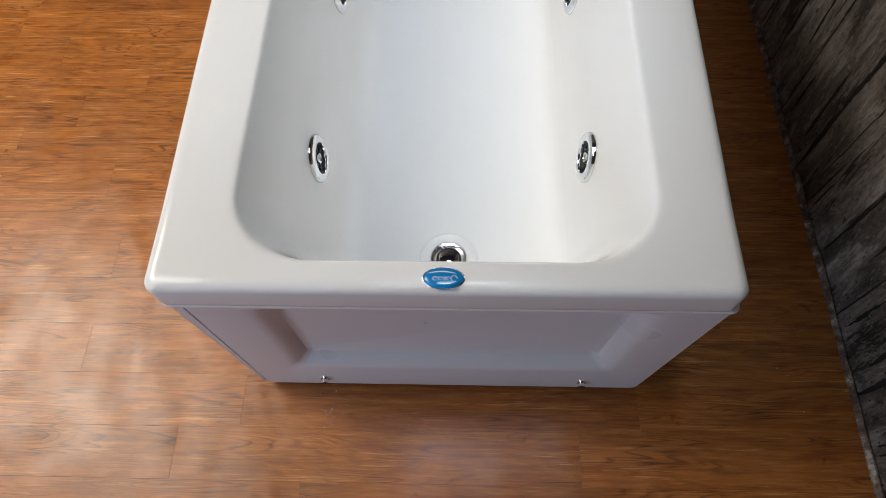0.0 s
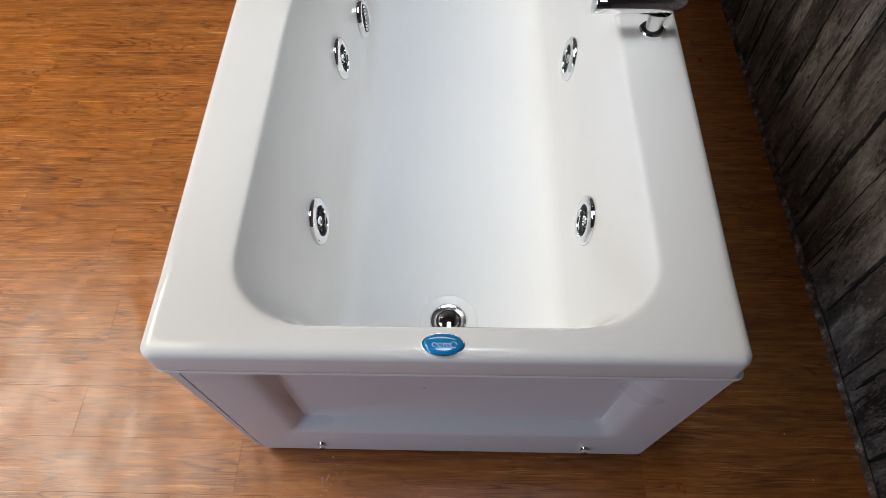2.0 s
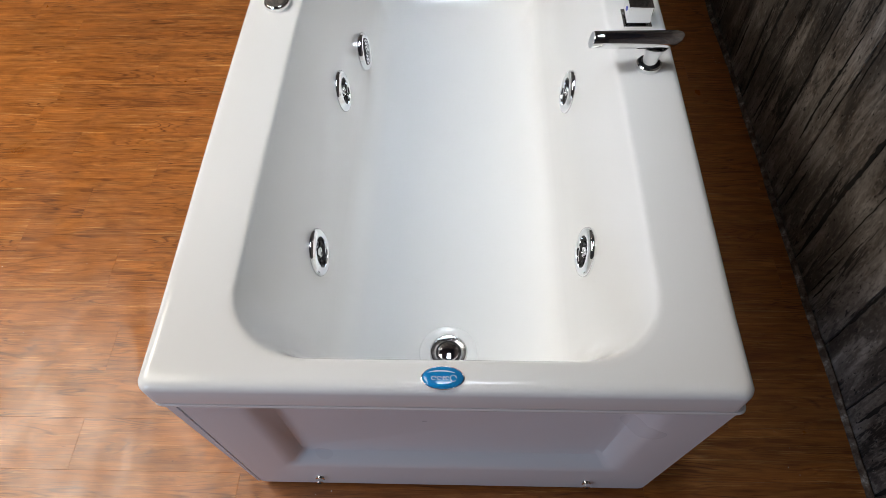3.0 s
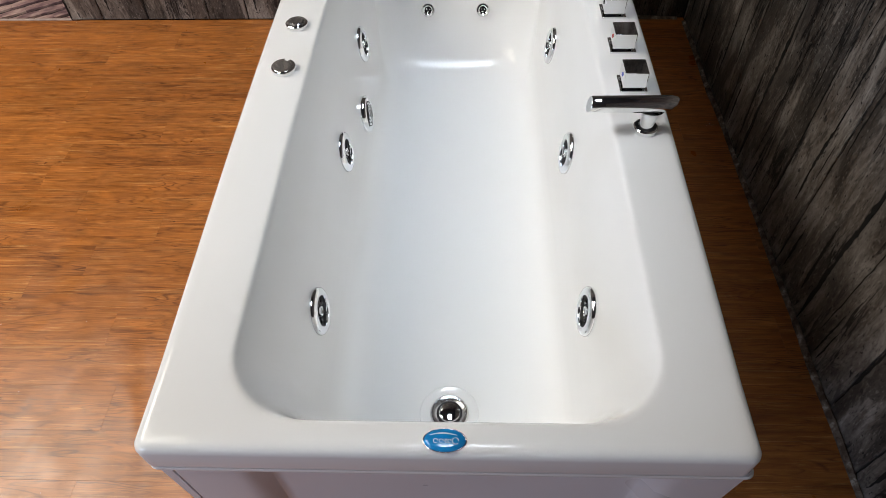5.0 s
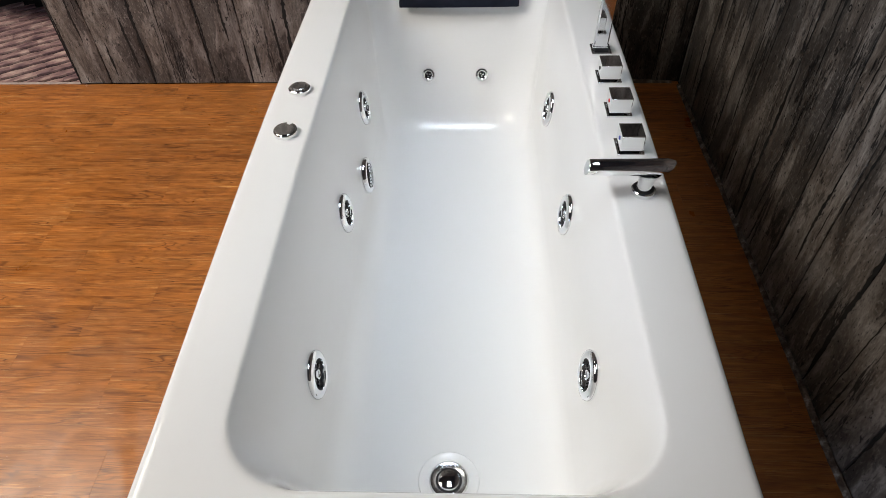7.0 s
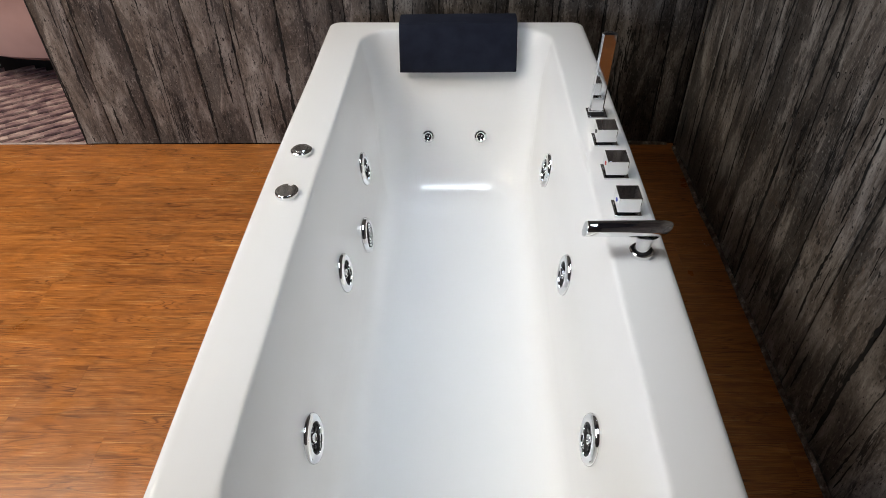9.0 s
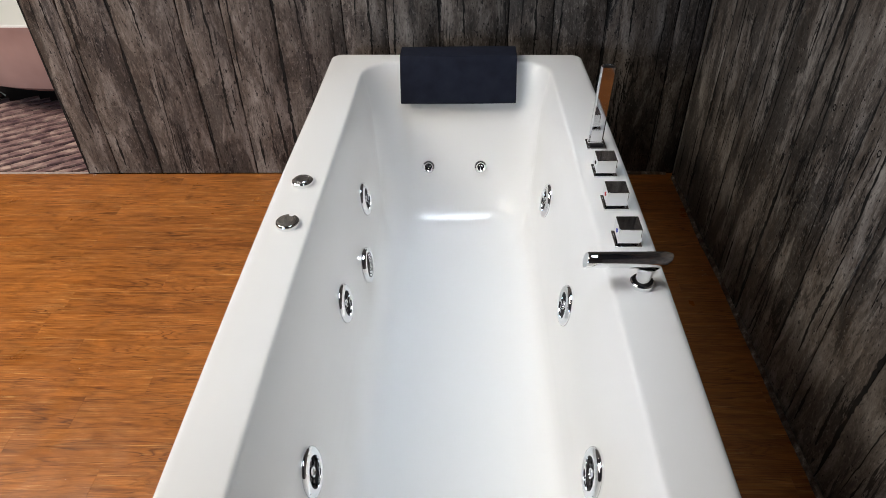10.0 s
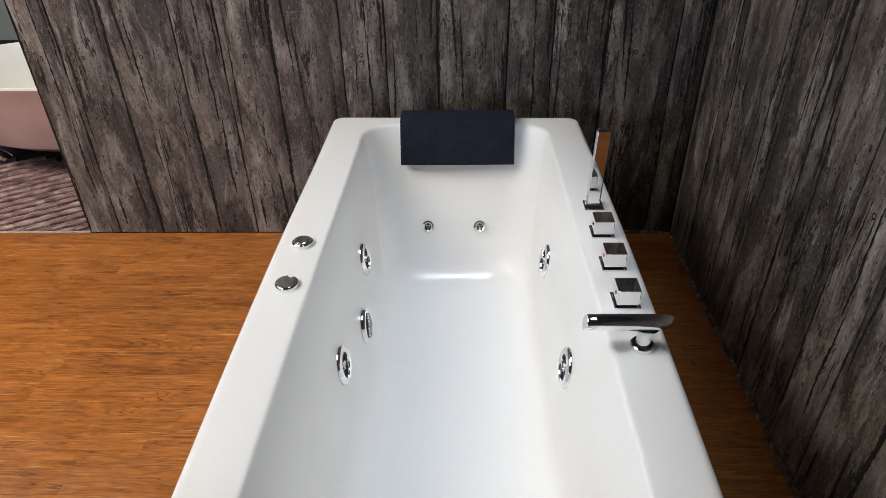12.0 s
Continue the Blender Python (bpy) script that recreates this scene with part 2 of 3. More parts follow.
def lathe(profile, segs=40, bm=None, m=Matrix(), wob=None):
    """Turns (radius, height) pairs round z."""
    bm = bm or bmesh.new()
    rings = []
    for r, z in profile:
        if r < 1e-6:
            rings.append([bm.verts.new(m @ Vector((0, 0, z)))])
        else:
            rings.append([bm.verts.new(m @ Vector((r * math.cos(2 * math.pi * k / segs), r * math.sin(2 * math.pi * k / segs), z))) for k in range(segs)])
    for a, b in zip(rings, rings[1:]):
        for k in range(segs):
            j = (k + 1) % segs
            if len(a) == 1 and len(b) > 1:
                bm.faces.new((a[0], b[j], b[k]))
            elif len(b) == 1 and len(a) > 1:
                bm.faces.new((a[k], a[j], b[0]))
            elif len(a) > 1:
                bm.faces.new((a[k], a[j], b[j], b[k]))
    return bm


def bridge(bm, rings, closed=True):
    for a, b in zip(rings, rings[1:]):
        for k in range(len(a) if closed else len(a) - 1):
            j = (k + 1) % len(a)
            bm.faces.new((a[k], a[j], b[j], b[k]))


def facing(loc, normal, turn=0):
    q = Vector(normal).to_track_quat("Z", "Y").to_matrix().to_4x4()
    return Matrix.Translation(loc) @ q @ Matrix.Rotation(turn, 4, "Z")


def round_rect(a, yf, yb, rf, rb, corner=12, side=14, longside=34):
    """A ring of points round a rectangle with rounded corners, counter-clockwise from the front left."""
    pts = []
    for (cx, cy, r, start, x0, y0, x1, y1, count) in (
        (a - rf, yf + rf, rf, -90, -a + rf, yf, a - rf, yf, side),
        (a - rb, yb - rb, rb, 0, a, yf + rf, a, yb - rb, longside),
        (-a + rb, yb - rb, rb, 90, a - rb, yb, -a + rb, yb, side),
        (-a + rf, yf + rf, rf, 180, -a, yb - rb, -a, yf + rf, longside),
    ):
        for k in range(count):
            s = k / count
            pts.append((x0 + (x1 - x0) * s, y0 + (y1 - y0) * s))
        for k in range(corner):
            w = radians(start + 90 * k / corner)
            pts.append((cx + r * math.cos(w), cy + r * math.sin(w)))
    return pts


# ---- the bathtub ----
RIM = 0.5
tub = thing("bathtub", "white acrylic whirlpool bathtub with chrome jets and panelled skirt", "bathtub")


def tub_shell():
    bm = bmesh.new()
    rows = [  # height, half width, front, back, front radius, back radius
        (0.446, 0.366, 0.014, 1.631, 0.010, 0.020),
        (0.446, 0.377, 0.003, 1.642, 0.013, 0.024),
        (0.4475, 0.3795, 0.0005, 1.6445, 0.015, 0.026),
        (0.452, 0.380, 0.000, 1.645, 0.016, 0.027),
        (0.486, 0.380, 0.000, 1.645, 0.016, 0.027),
        (0.4915, 0.3788, 0.0012, 1.6438, 0.016, 0.027),
        (0.4958, 0.3760, 0.004, 1.641, 0.016, 0.027),
        (0.4987, 0.3720, 0.008, 1.637, 0.016, 0.027),
        (0.4999, 0.3670, 0.0125, 1.6325, 0.016, 0.027),
        (0.5002, 0.360, 0.0175, 1.627, 0.020, 0.030),
        (0.5000, 0.2965, 0.0325, 1.601, 0.110, 0.090),
        (0.4994, 0.2915, 0.0355, 1.596, 0.110, 0.090),
        (0.4976, 0.2882, 0.0385, 1.592, 0.110, 0.090),
        (0.4940, 0.2860, 0.0412, 1.5885, 0.109, 0.089),
        (0.4880, 0.2836, 0.0442, 1.5845, 0.108, 0.088),
        (0.475, 0.2790, 0.049, 1.577, 0.107, 0.088),
        (0.45, 0.2690, 0.055, 1.563, 0.105, 0.088),
        (0.41, 0.2550, 0.062, 1.541, 0.103, 0.090),
        (0.36, 0.2430, 0.069, 1.513, 0.101, 0.093),
        (0.30, 0.2330, 0.077, 1.480, 0.100, 0.097),
        (0.24, 0.2250, 0.084, 1.447, 0.100, 0.101),
        (0.19, 0.2185, 0.091, 1.419, 0.100, 0.105),
        (0.155, 0.2120, 0.099, 1.397, 0.100, 0.108),
        (0.128, 0.2030, 0.110, 1.376, 0.098, 0.108),
        (0.108, 0.1900, 0.125, 1.352, 0.093, 0.104),
        (0.096, 0.1730, 0.143, 1.325, 0.085, 0.096),
        (0.0895, 0.1530, 0.165, 1.295, 0.075, 0.086),
        (0.0868, 0.1300, 0.190, 1.262, 0.064, 0.074),
        (0.0860, 0.1000, 0.225, 1.220, 0.050, 0.055),
        (0.0860, 0.0400, 0.400, 1.050, 0.020, 0.020),
    ]
    rings = []
    for k, (z, a, yf, yb, rf, rb) in enumerate(rows):
        flare, ahead = (0.024, 0.005) if k < 10 else (0.0, 0.0)
        narrow = 0.0 if k < 10 else 0.042 * max(0.0, min(1.0, (z - 0.34) / 0.12))
        ring = []
        for x, y in round_rect(a, yf, yb, rf, rb):
            wide = 1 + flare * (1 - y / 1.645) - narrow * max(0.0, min(1.0, (y - 0.6) / 0.85))
            if k < 10:
                swell = math.sin(math.pi * max(0.0, min(1.0, (y - 0.12) / 1.5)))
                wide += 0.026 * (max(swell, 0.6) if x < 0 and y > 0.9 else swell)
                y += 0.018 * (y / 1.645) ** 6 * (0.5 - x / 0.76)
            ring.append(bm.verts.new((x * wide, y - ahead * (1 - y / 1.645), z)))
        rings.append(ring)
    bridge(bm, rings)
    bm.faces.new(rings[-1])
    return bm


part("basin", tub_shell(), acrylic, tub, "glossy white acrylic basin with a broad flat rim")

# ledge under the rim, on which the skirt hangs
bm = bmesh.new()
bridge(bm, [[bm.verts.new((x * (1 + 0.026 * (1 - y / 1.645)) + (0.008 if x > 0 else 0.002), y - 0.004, z)) for x, y in round_rect(a, f, 1.645 - f, 0.012, 0.018)] for a, f, z in
            ((0.352, 0.03, 0.4450), (0.373, 0.004, 0.4450), (0.3755, -0.0004, 0.4440), (0.3768, -0.0018, 0.4405), (0.3760, -0.0010, 0.4365), (0.373, 0.004, 0.4340), (0.352, 0.03, 0.4340))])
part("rim_ledge", bm, acrylic, tub)


def skirt_panel(half, height, ix, z0, z1, depth):
    """A moulded panel facing -y about x = 0, with a sunk field that has wide slanted sides."""
    bm = bmesh.new()
    r = 0.010

    def loop(x0, x1, za, zb, y, rad):
        pts = []
        for cx, cz, s in ((x1 - rad, za + rad, -90), (x1 - rad, zb - rad, 0), (x0 + rad, zb - rad, 90), (x0 + rad, za + rad, 180)):
            for k in range(7):
                w = radians(s + 15 * k)
                zz = cz + rad * math.sin(w)
                pts.append(bm.verts.new((cx + rad * math.cos(w), y, zz)))
        return pts

    rings = [
        loop(-half, half, 0.014, height, 0.022, r),
        loop(-half, half, 0.014, height, 0.004, r),
        loop(-half + 0.004, half - 0.004, 0.018, height - 0.003, 0.0, r),
        loop(-ix - 0.006, ix + 0.006, z0 - 0.006, z1 + 0.006, 0.0, 0.012),
        loop(-ix, ix, z0, z1, 0.0015, 0.012),
        loop(-ix + 0.012, ix - 0.012, z0 + 0.008, z1 - 0.008, 0.005, 0.012),
        loop(-ix + 0.027, ix - 0.027, z0 + 0.021, z1 - 0.017, depth - 0.003, 0.012),
        loop(-ix + 0.040, ix - 0.040, z0 + 0.034, z1 - 0.026, depth, 0.012),
    ]
    bridge(bm, rings)
    bm.faces.new(rings[-1])
    return bm


bm = skirt_panel(0.3515, 0.429, 0.272, 0.125, 0.405, 0.026)
for v in bm.verts:  # wider at the top, most on the wall side
    up = v.co.z / 0.43
    low, high = -0.3500 - 0.0205 * up, 0.3580 + 0.0420 * up
    v.co.x = low + (high - low) * (v.co.x + 0.3515) / 0.703
front = part("front_panel", bm, skirt_white, tub, "white moulded end panel with a sunk field", pose(0, 0.006, 0))
side = skirt_panel(0.790, 0.431, 0.70, 0.135, 0.395, 0.016)
left_panel = part("side_panel", side, skirt_white, tub, "", pose(-0.3535, 0.824, 0, 4.0, 0, -90))
right_panel = new("side_panel", left_panel.data)
right_panel.parent = tub
right_panel.matrix_local = pose(0.3545, 0.824, 0, 4.8, 0, 90)
back_panel = new("back_panel", front.data)
back_panel.parent = tub
back_panel.matrix_local = pose(0, 1.634, 0, 0, 0, 180)
bm = boxed(0.0, 1.0, 0.0068, 0.034, 0.020, 0.431)
for v in bm.verts:
    up = (v.co.z - 0.020) / 0.41
    inner, outer = -0.3512 - 0.0201 * up, -0.3545 - 0.0315 * up
    v.co.x = inner + (outer - inner) * v.co.x
part("corner_strip", bm, skirt_white, tub)
for sx in (-1, 1):
    bm = boxed(sx * 0.33 - 0.02, sx * 0.33 + 0.02, 0.05, 0.09, 0, 0.03, 0.004)
    part("foot", bm, black_gap, tub)
    bm = boxed(sx * 0.33 - 0.02, sx * 0.33 + 0.02, 1.55, 1.59, 0, 0.03, 0.004)
    part("foot", bm, black_gap, tub)

for x, z in ((-0.231, 0.055), (0.249, 0.055)):
    screw = part("screw", lathe([(0.0, 0.011), (0.004, 0.011), (0.0062, 0.009), (0.0065, 0.004), (0.0085, 0.003), (0.009, 0.0), (0.0, 0.0)], 20), chrome, tub, "", facing((x, 0.0058, z), (0, -1, 0)))
    part("slot", boxed(-0.0045, 0.0045, -0.0008, 0.0008, 0.0108, 0.0116), black_gap, screw)

# oval badge on the front rim, its lettering as plain strokes
bm = lathe([(0.0, 0.0042), (0.6, 0.0040), (0.85, 0.0032), (0.96, 0.0018), (1.0, 0.0)], 48)
badge = part("badge", bm, badge_blue, tub, "domed blue oval badge with pale script strokes")
badge.matrix_local = pose(0.002, 0.0145, RIM - 0.0002) @ Matrix.Diagonal((0.0265, 0.0150, 1, 1))
bm = lathe([(1.0, 0.0), (1.035, 0.0), (1.035, 0.0008), (1.01, 0.0016), (0.98, 0.0010)], 48)
part("badge_rim", bm, chrome, badge)


def stroke(points, width, lift, name, mat, parent):
    bm = bmesh.new()
    left, right = [], []
    for k, (x, y, w) in enumerate(points):
        a, b = points[max(k - 1, 0)], points[min(k + 1, len(points) - 1)]
        d = Vector((b[0] - a[0], b[1] - a[1], 0)).normalized()
        nn = Vector((-d.y, d.x, 0)) * width * w
        z = lift + 0.0042 - 0.0012 * (x * x + y * y)
        left.append(bm.verts.new((x + nn.x, y + nn.y, z)))
        right.append(bm.verts.new((x - nn.x, y - nn.y, z)))
    for k in range(len(points) - 1):
        bm.faces.new((left[k], left[k + 1], right[k + 1], right[k]))
    return part(name, bm, mat, parent)


sweep = [(-0.72 + 1.3 * s, 0.30 + 0.22 * math.sin(2.6 * s + 0.3), 0.35 + 1.0 * math.sin(math.pi * s)) for s in [k / 14 for k in range(15)]]
stroke(sweep, 0.05, 0.0004, "script_sweep", badge_white, badge)
for cx, w, h in ((-0.42, 0.10, 0.17), (-0.16, 0.09, 0.15), (0.06, 0.04, 0.16), (0.22, 0.07, 0.15), (0.50, 0.15, 0.27)):
    loop_pts = [(cx + w * math.cos(2 * math.pi * k / 16), -0.13 + h * math.sin(2 * math.pi * k / 16), 1.0) for k in range(15)]
    stroke(loop_pts, 0.024, 0.0004, "script_stroke", badge_white, badge)

# whirlpool jets
JET_BEZEL = [(0.038, -0.014), (0.0400, -0.004), (0.0408, 0.0), (0.0412, 0.003), (0.0402, 0.0066), (0.0375, 0.0092), (0.033, 0.0106), (0.0285, 0.0108), (0.0262, 0.0096), (0.0252, 0.006), (0.0250, -0.004)]


def whirl_jet(loc, normal):
    bezel = part("whirlpool_jet", lathe(JET_BEZEL, 44), chrome, tub, "round chrome whirlpool jet with a dark nozzle", facing(loc, normal) @ Matrix.Scale(1.06, 4))
    part("recess", lathe([(0.0252, 0.005), (0.022, -0.001), (0.012, -0.004), (0.0, -0.004)], 36), recess_black, bezel)
    bm = lathe([(0.0050, 0.001), (0.0050, 0.0065), (0.0062, 0.0078), (0.0082, 0.0075), (0.0090, 0.0045), (0.0090, -0.003)], 28)
    part("nozzle", bm, chrome, bezel)
    bm = bmesh.new()
    for k in range(6):
        m = Matrix.Rotation(2 * math.pi * k / 6, 4, "Z") @ Matrix.Translation((0.0158, 0, 0.0025))
        bmesh.ops.create_uvsphere(bm, u_segments=10, v_segments=6, radius=0.0042, matrix=m @ Matrix.Diagonal((1.35, 0.8, 0.9, 1)))
    part("petals", bm, dark_steel, bezel)
    return bezel


for x, y, z in ((-0.227, 0.328, 0.310), (0.231, 0.316, 0.335), (-0.228, 0.733, 0.316), (0.232, 0.701, 0.343), (-0.230, 1.116, 0.327), (0.231, 1.095, 0.336)):
    whirl_jet((x + math.copysign(0.0070, x), y, z - 0.001), (-math.copysign(1, x), 0, 0.17))

# suction grille
suction = part("suction_grille", lathe([(0.038, -0.012), (0.0400, 0.0), (0.0400, 0.008), (0.0375, 0.0125), (0.034, 0.0140), (0.032, 0.0130), (0.0, 0.0130)], 44), chrome, tub,
               "round chrome suction grille with rings of slots", facing((-0.2235, 0.953, 0.238), (1, 0, 0.13)) @ Matrix.Scale(1.12, 4))
for r in (0.0065, 0.0135, 0.0200, 0.0265):
    part("slot_ring", lathe([(r - 0.0009, 0.0128), (r - 0.0009, 0.0133), (r + 0.0009, 0.0133), (r + 0.0009, 0.0128)], 32), black_gap, suction)

# small jets in the backrest
for s in (-1, 1):
    jet = part("back_jet", lathe([(0.012, -0.003), (0.0195, 0.0), (0.0198, 0.003), (0.0175, 0.0065), (0.0130, 0.0075), (0.0105, 0.0060), (0.0095, 0.0)], 32), chrome, tub,
               "small round chrome back jet", facing((s * 0.080 - 0.005, 1.436, 0.228), (0, -1, 0.56)))
    part("recess", lathe([(0.0100, 0.003), (0.008, -0.001), (0.0, -0.001)], 24), dark_steel, jet)
    bm = bmesh.new()
    for k in range(3):
        bmesh.ops.create_uvsphere(bm, u_segments=8, v_segments=6, radius=0.0028, matrix=Matrix.Rotation(2.1 * k + 0.4, 4, "Z") @ Matrix.Translation((0.0048, 0, 0.0025)))
    part("nozzle", bm, chrome, jet)

# drain
drain = part("drain", lathe([(0.0355, 0.0), (0.0355, 0.0022), (0.033, 0.0036), (0.0245, 0.0020), (0.0225, 0.0004), (0.0, 0.0004)], 44), satin, tub, "chrome drain with a domed plug", pose(-0.002, 0.2420, 0.0862) @ Matrix.Scale(1.05, 4))
part("drain_seat", lathe([(0.0360, 0.0), (0.0520, 0.0004), (0.0535, 0.0012), (0.0550, 0.0004), (0.0555, -0.0004)], 48), acrylic, drain)
part("gap_ring", lathe([(0.0195, 0.0006), (0.0235, 0.0010), (0.0235, 0.0014), (0.0195, 0.0014)], 36), black_gap, drain)
part("plug", lathe([(0.0195, 0.001), (0.0198, 0.0035), (0.0185, 0.0055), (0.012, 0.0075), (0.0, 0.0082)], 36), chrome, drain)

# ---- fittings on the rim ----
# round controls
bm = lathe([(0.0240, 0.0), (0.0245, 0.003), (0.0240, 0.0085), (0.0226, 0.0104), (0.0212, 0.0110), (0.0150, 0.0110), (0.0, 0.0110)], 90)
for v in bm.verts:  # a notch cut into the edge of the cap
    around = math.degrees(math.atan2(v.co.y, v.co.x))
    if v.co.z > 0.002 and abs(around - 76) < 13 and math.hypot(v.co.x, v.co.y) > 0.016:
        s = 0.0155 / math.hypot(v.co.x, v.co.y)
        v.co.x, v.co.y = v.co.x * s, v.co.y * s
part("air_control", bm, chrome, tub, "round chrome air control with a notch", pose(-0.3325, 0.769, RIM + 0.0002))
push = part("push_button", lathe([(0.0235, 0.0), (0.0240, 0.003), (0.0232, 0.0075), (0.0205, 0.0095), (0.0165, 0.0092), (0.0158, 0.0078)], 40), chrome, tub, "round chrome push button", pose(-0.3325, 0.924, RIM + 0.0002))
part("button_cap", lathe([(0.0156, 0.0070), (0.0152, 0.0098), (0.0125, 0.0112), (0.0, 0.0090)], 36), satin, push)

# three square taps
TAPS = ((0.3385, 0.7185, blue_dot), (0.3375, 0.8430, red_dot), (0.3365, 0.9680, black_gap))
for x, y, dot in TAPS:
    plate = part("tap_knob", boxed(-0.0255, 0.0255, -0.0255, 0.0255, 0, 0.0055, 0.0012), chrome, tub, "square chrome tap knob on a square plate", pose(x, y, RIM + 0.0003))
    part("stem", lathe([(0.014, 0.0055), (0.014, 0.0105)], 24), black_gap, plate)
    knob = part("cube_handle", boxed(-0.0218, 0.0218, -0.0218, 0.0218, 0.0090, 0.0425, 0.0014), chrome, plate)
    part("dot", lathe([(0.0042, 0.0), (0.0040, 0.0008), (0.0, 0.0009)], 20), dot, knob, "", facing((-0.0219, -0.003, 0.027), (-1, 0, 0)))

# bath spout
spout = part("bath_spout", lathe([(0.0215, 0.0), (0.0220, 0.003), (0.0212, 0.0075), (0.0190, 0.0095), (0.0150, 0.0100)], 40), chrome, tub, "chrome bath spout with a round arm over the basin", pose(0.3425, 0.592, RIM + 0.0002))


def spout_arm():
    """A round bar along x whose outer end tapers to a point and whose inner end is cut on a slant."""
    bm = bmesh.new()
    rings = []
    for s, r, dz, cut in ((-0.1060, 0.0005, 0.0, -0.010), (-0.1060, 0.0132, 0.0, -0.008), (-0.1045, 0.0142, 0.0, -0.008), (-0.080, 0.0146, 0.0, 0), (0.0, 0.0148, 0.0, 0), (0.018, 0.0146, 0.0005, 0), (0.031, 0.0136, 0.0018, -0.004), (0.040, 0.0085, 0.0048, -0.008), (0.0445, 0.0006, 0.0090, -0.012)):
        ring = []
        for k in range(32):
            w = 2 * math.pi * k / 32
            c = math.sin(w)
            ring.append(bm.verts.new((s + cut * (r / 0.018) * (-c) * 0.6, r * math.cos(w), 0.0560 + dz + r * c)))
        rings.append(ring)
    bridge(bm, rings)
    return bm


part("arm", spout_arm(), chrome, spout)
bm = bmesh.new()
rings = []
for k in range(9):
    s = k / 8
    c = Vector((0.000 + 0.003 * s, 0, 0.008 + 0.036 * s))
    rr = 0.0140 - 0.0018 * math.sin(math.pi * s) + 0.0025 * s * s
    rings.append([bm.verts.new(c + Vector((rr * (1 + 0.3 * s * s) * math.cos(2 * math.pi * j / 28), rr * math.sin(2 * math.pi * j / 28), 0))) for j in range(28)])
bridge(bm, rings)
part("post", bm, chrome, spout)
part("gasket", lathe([(0.0175, 0.0092), (0.0186, 0.0102), (0.0150, 0.0112), (0.0136, 0.0112)], 32), black_gap, spout)

# hand shower and its holder
holder = part("shower_holder", boxed(-0.0225, 0.0225, -0.0225, 0.0225, 0, 0.0055, 0.0012), chrome, tub, "square chrome hand shower holder", pose(0.3365, 1.0860, RIM + 0.0003))
part("socket", boxed(-0.0150, 0.0165, -0.0120, 0.0120, 0.0050, 0.0100, 0.001), black_gap, holder)
shower = thing("hand_shower", "flat rectangular chrome hand shower standing on the bathtub rim", "hand shower", pose(0.3340, 1.0855, RIM + 0.0085, -1, 2.5, 0))
bm = boxed(-0.0165, 0.0165, -0.0075, 0.0075, 0.0, 0.190, 0.0030, 1)
part("shower_body", bm, chrome, shower)
part("spray_face", boxed(-0.0110, 0.0110, 0.0074, 0.0086, 0.100, 0.190, 0.0004), satin, shower)
part("collar", boxed(-0.0172, 0.0172, -0.0083, 0.0083, 0.0, 0.006, 0.0008), chrome, shower)

# ---- neck pillow over the back rim ----
pillow = thing("bath_pillow", "dark navy padded bath pillow hung over the bathtub's back rim", "pillow", pose(0.0065, 0, 0))
bm = bmesh.new()
section = [(1.5990, 0.5010), (1.6300, 0.5015), (1.6340, 0.5080), (1.6340, 0.5240), (1.6300, 0.5305), (1.6180, 0.5325), (1.5650, 0.5330), (1.5545, 0.5322), (1.5510, 0.5285), (1.5460, 0.5180),
           (1.5040, 0.4180), (1.5030, 0.4105), (1.5045, 0.4055), (1.5130, 0.4035), (1.5250, 0.4090), (1.5650, 0.4900)]
rings = []
for x, sc in ((-0.1715, 0.0), (-0.1715, 0.975), (-0.1710, 0.990), (-0.1695, 1.0), (-0.08, 1.008), (0.0, 1.010), (0.08, 1.008), (0.1695, 1.0), (0.1710, 0.990), (0.1715, 0.975), (0.1715, 0.0)):
    cy, cz = 1.553, 0.490
    rings.append([bm.verts.new((x, cy + (y - cy) * max(sc, 0.02), cz + (z - cz) * max(sc, 0.02))) for y, z in section])
bridge(bm, rings)
part("cushion", bm, leather, pillow)
# ---- setting ----
BACK, RIGHT, EDGE = 1.768, 0.785, -1.383


def slab(name, mat, x0, x1, y0, y1, z0, z1, label, category, bevel=0.0):
    ob = part(name, boxed(x0, x1, y0, y1, z0, z1, bevel), mat)
    return tagged(ob, label, category, kind="structure")


wall_back = slab("wall_back", crack_black, EDGE + 0.004, RIGHT + 0.10, BACK, BACK + 0.10, 0.0, 2.45, "dark weathered grey wood board partition behind the bathtub", "wall")
wall_right = slab("wall_right", crack_black, RIGHT, RIGHT + 0.10, -2.2, BACK - 0.002, 0.0, 2.45, "dark weathered grey wood board wall beside the bathtub", "wall")
floor = slab("floor", joint, -3.6, RIGHT - 0.004, -2.2, 1.764, -0.06, -0.0045, "glossy brown wood plank vinyl floor", "floor")
floor_rear = slab("floor_rear", weave_gap, -4.4, RIGHT + 0.1, 1.766, 4.4, -0.06, -0.0155, "mauve woven slat floor beyond the partition", "floor")
floor_far = slab("floor_far", concrete, -4.4, -3.602, -2.2, 1.764, -0.06, -0.005, "brown screed floor at the side of the showroom", "floor")
wall_left = slab("wall_left", dark_plaster, -4.5, -4.402, -2.3, 4.5, -0.06, 2.7, "dark painted showroom wall", "wall")
wall_front = slab("wall_front", dark_plaster, -4.4, RIGHT + 0.1, -2.3, -2.202, -0.06, 2.7, "dark painted showroom wall", "wall")
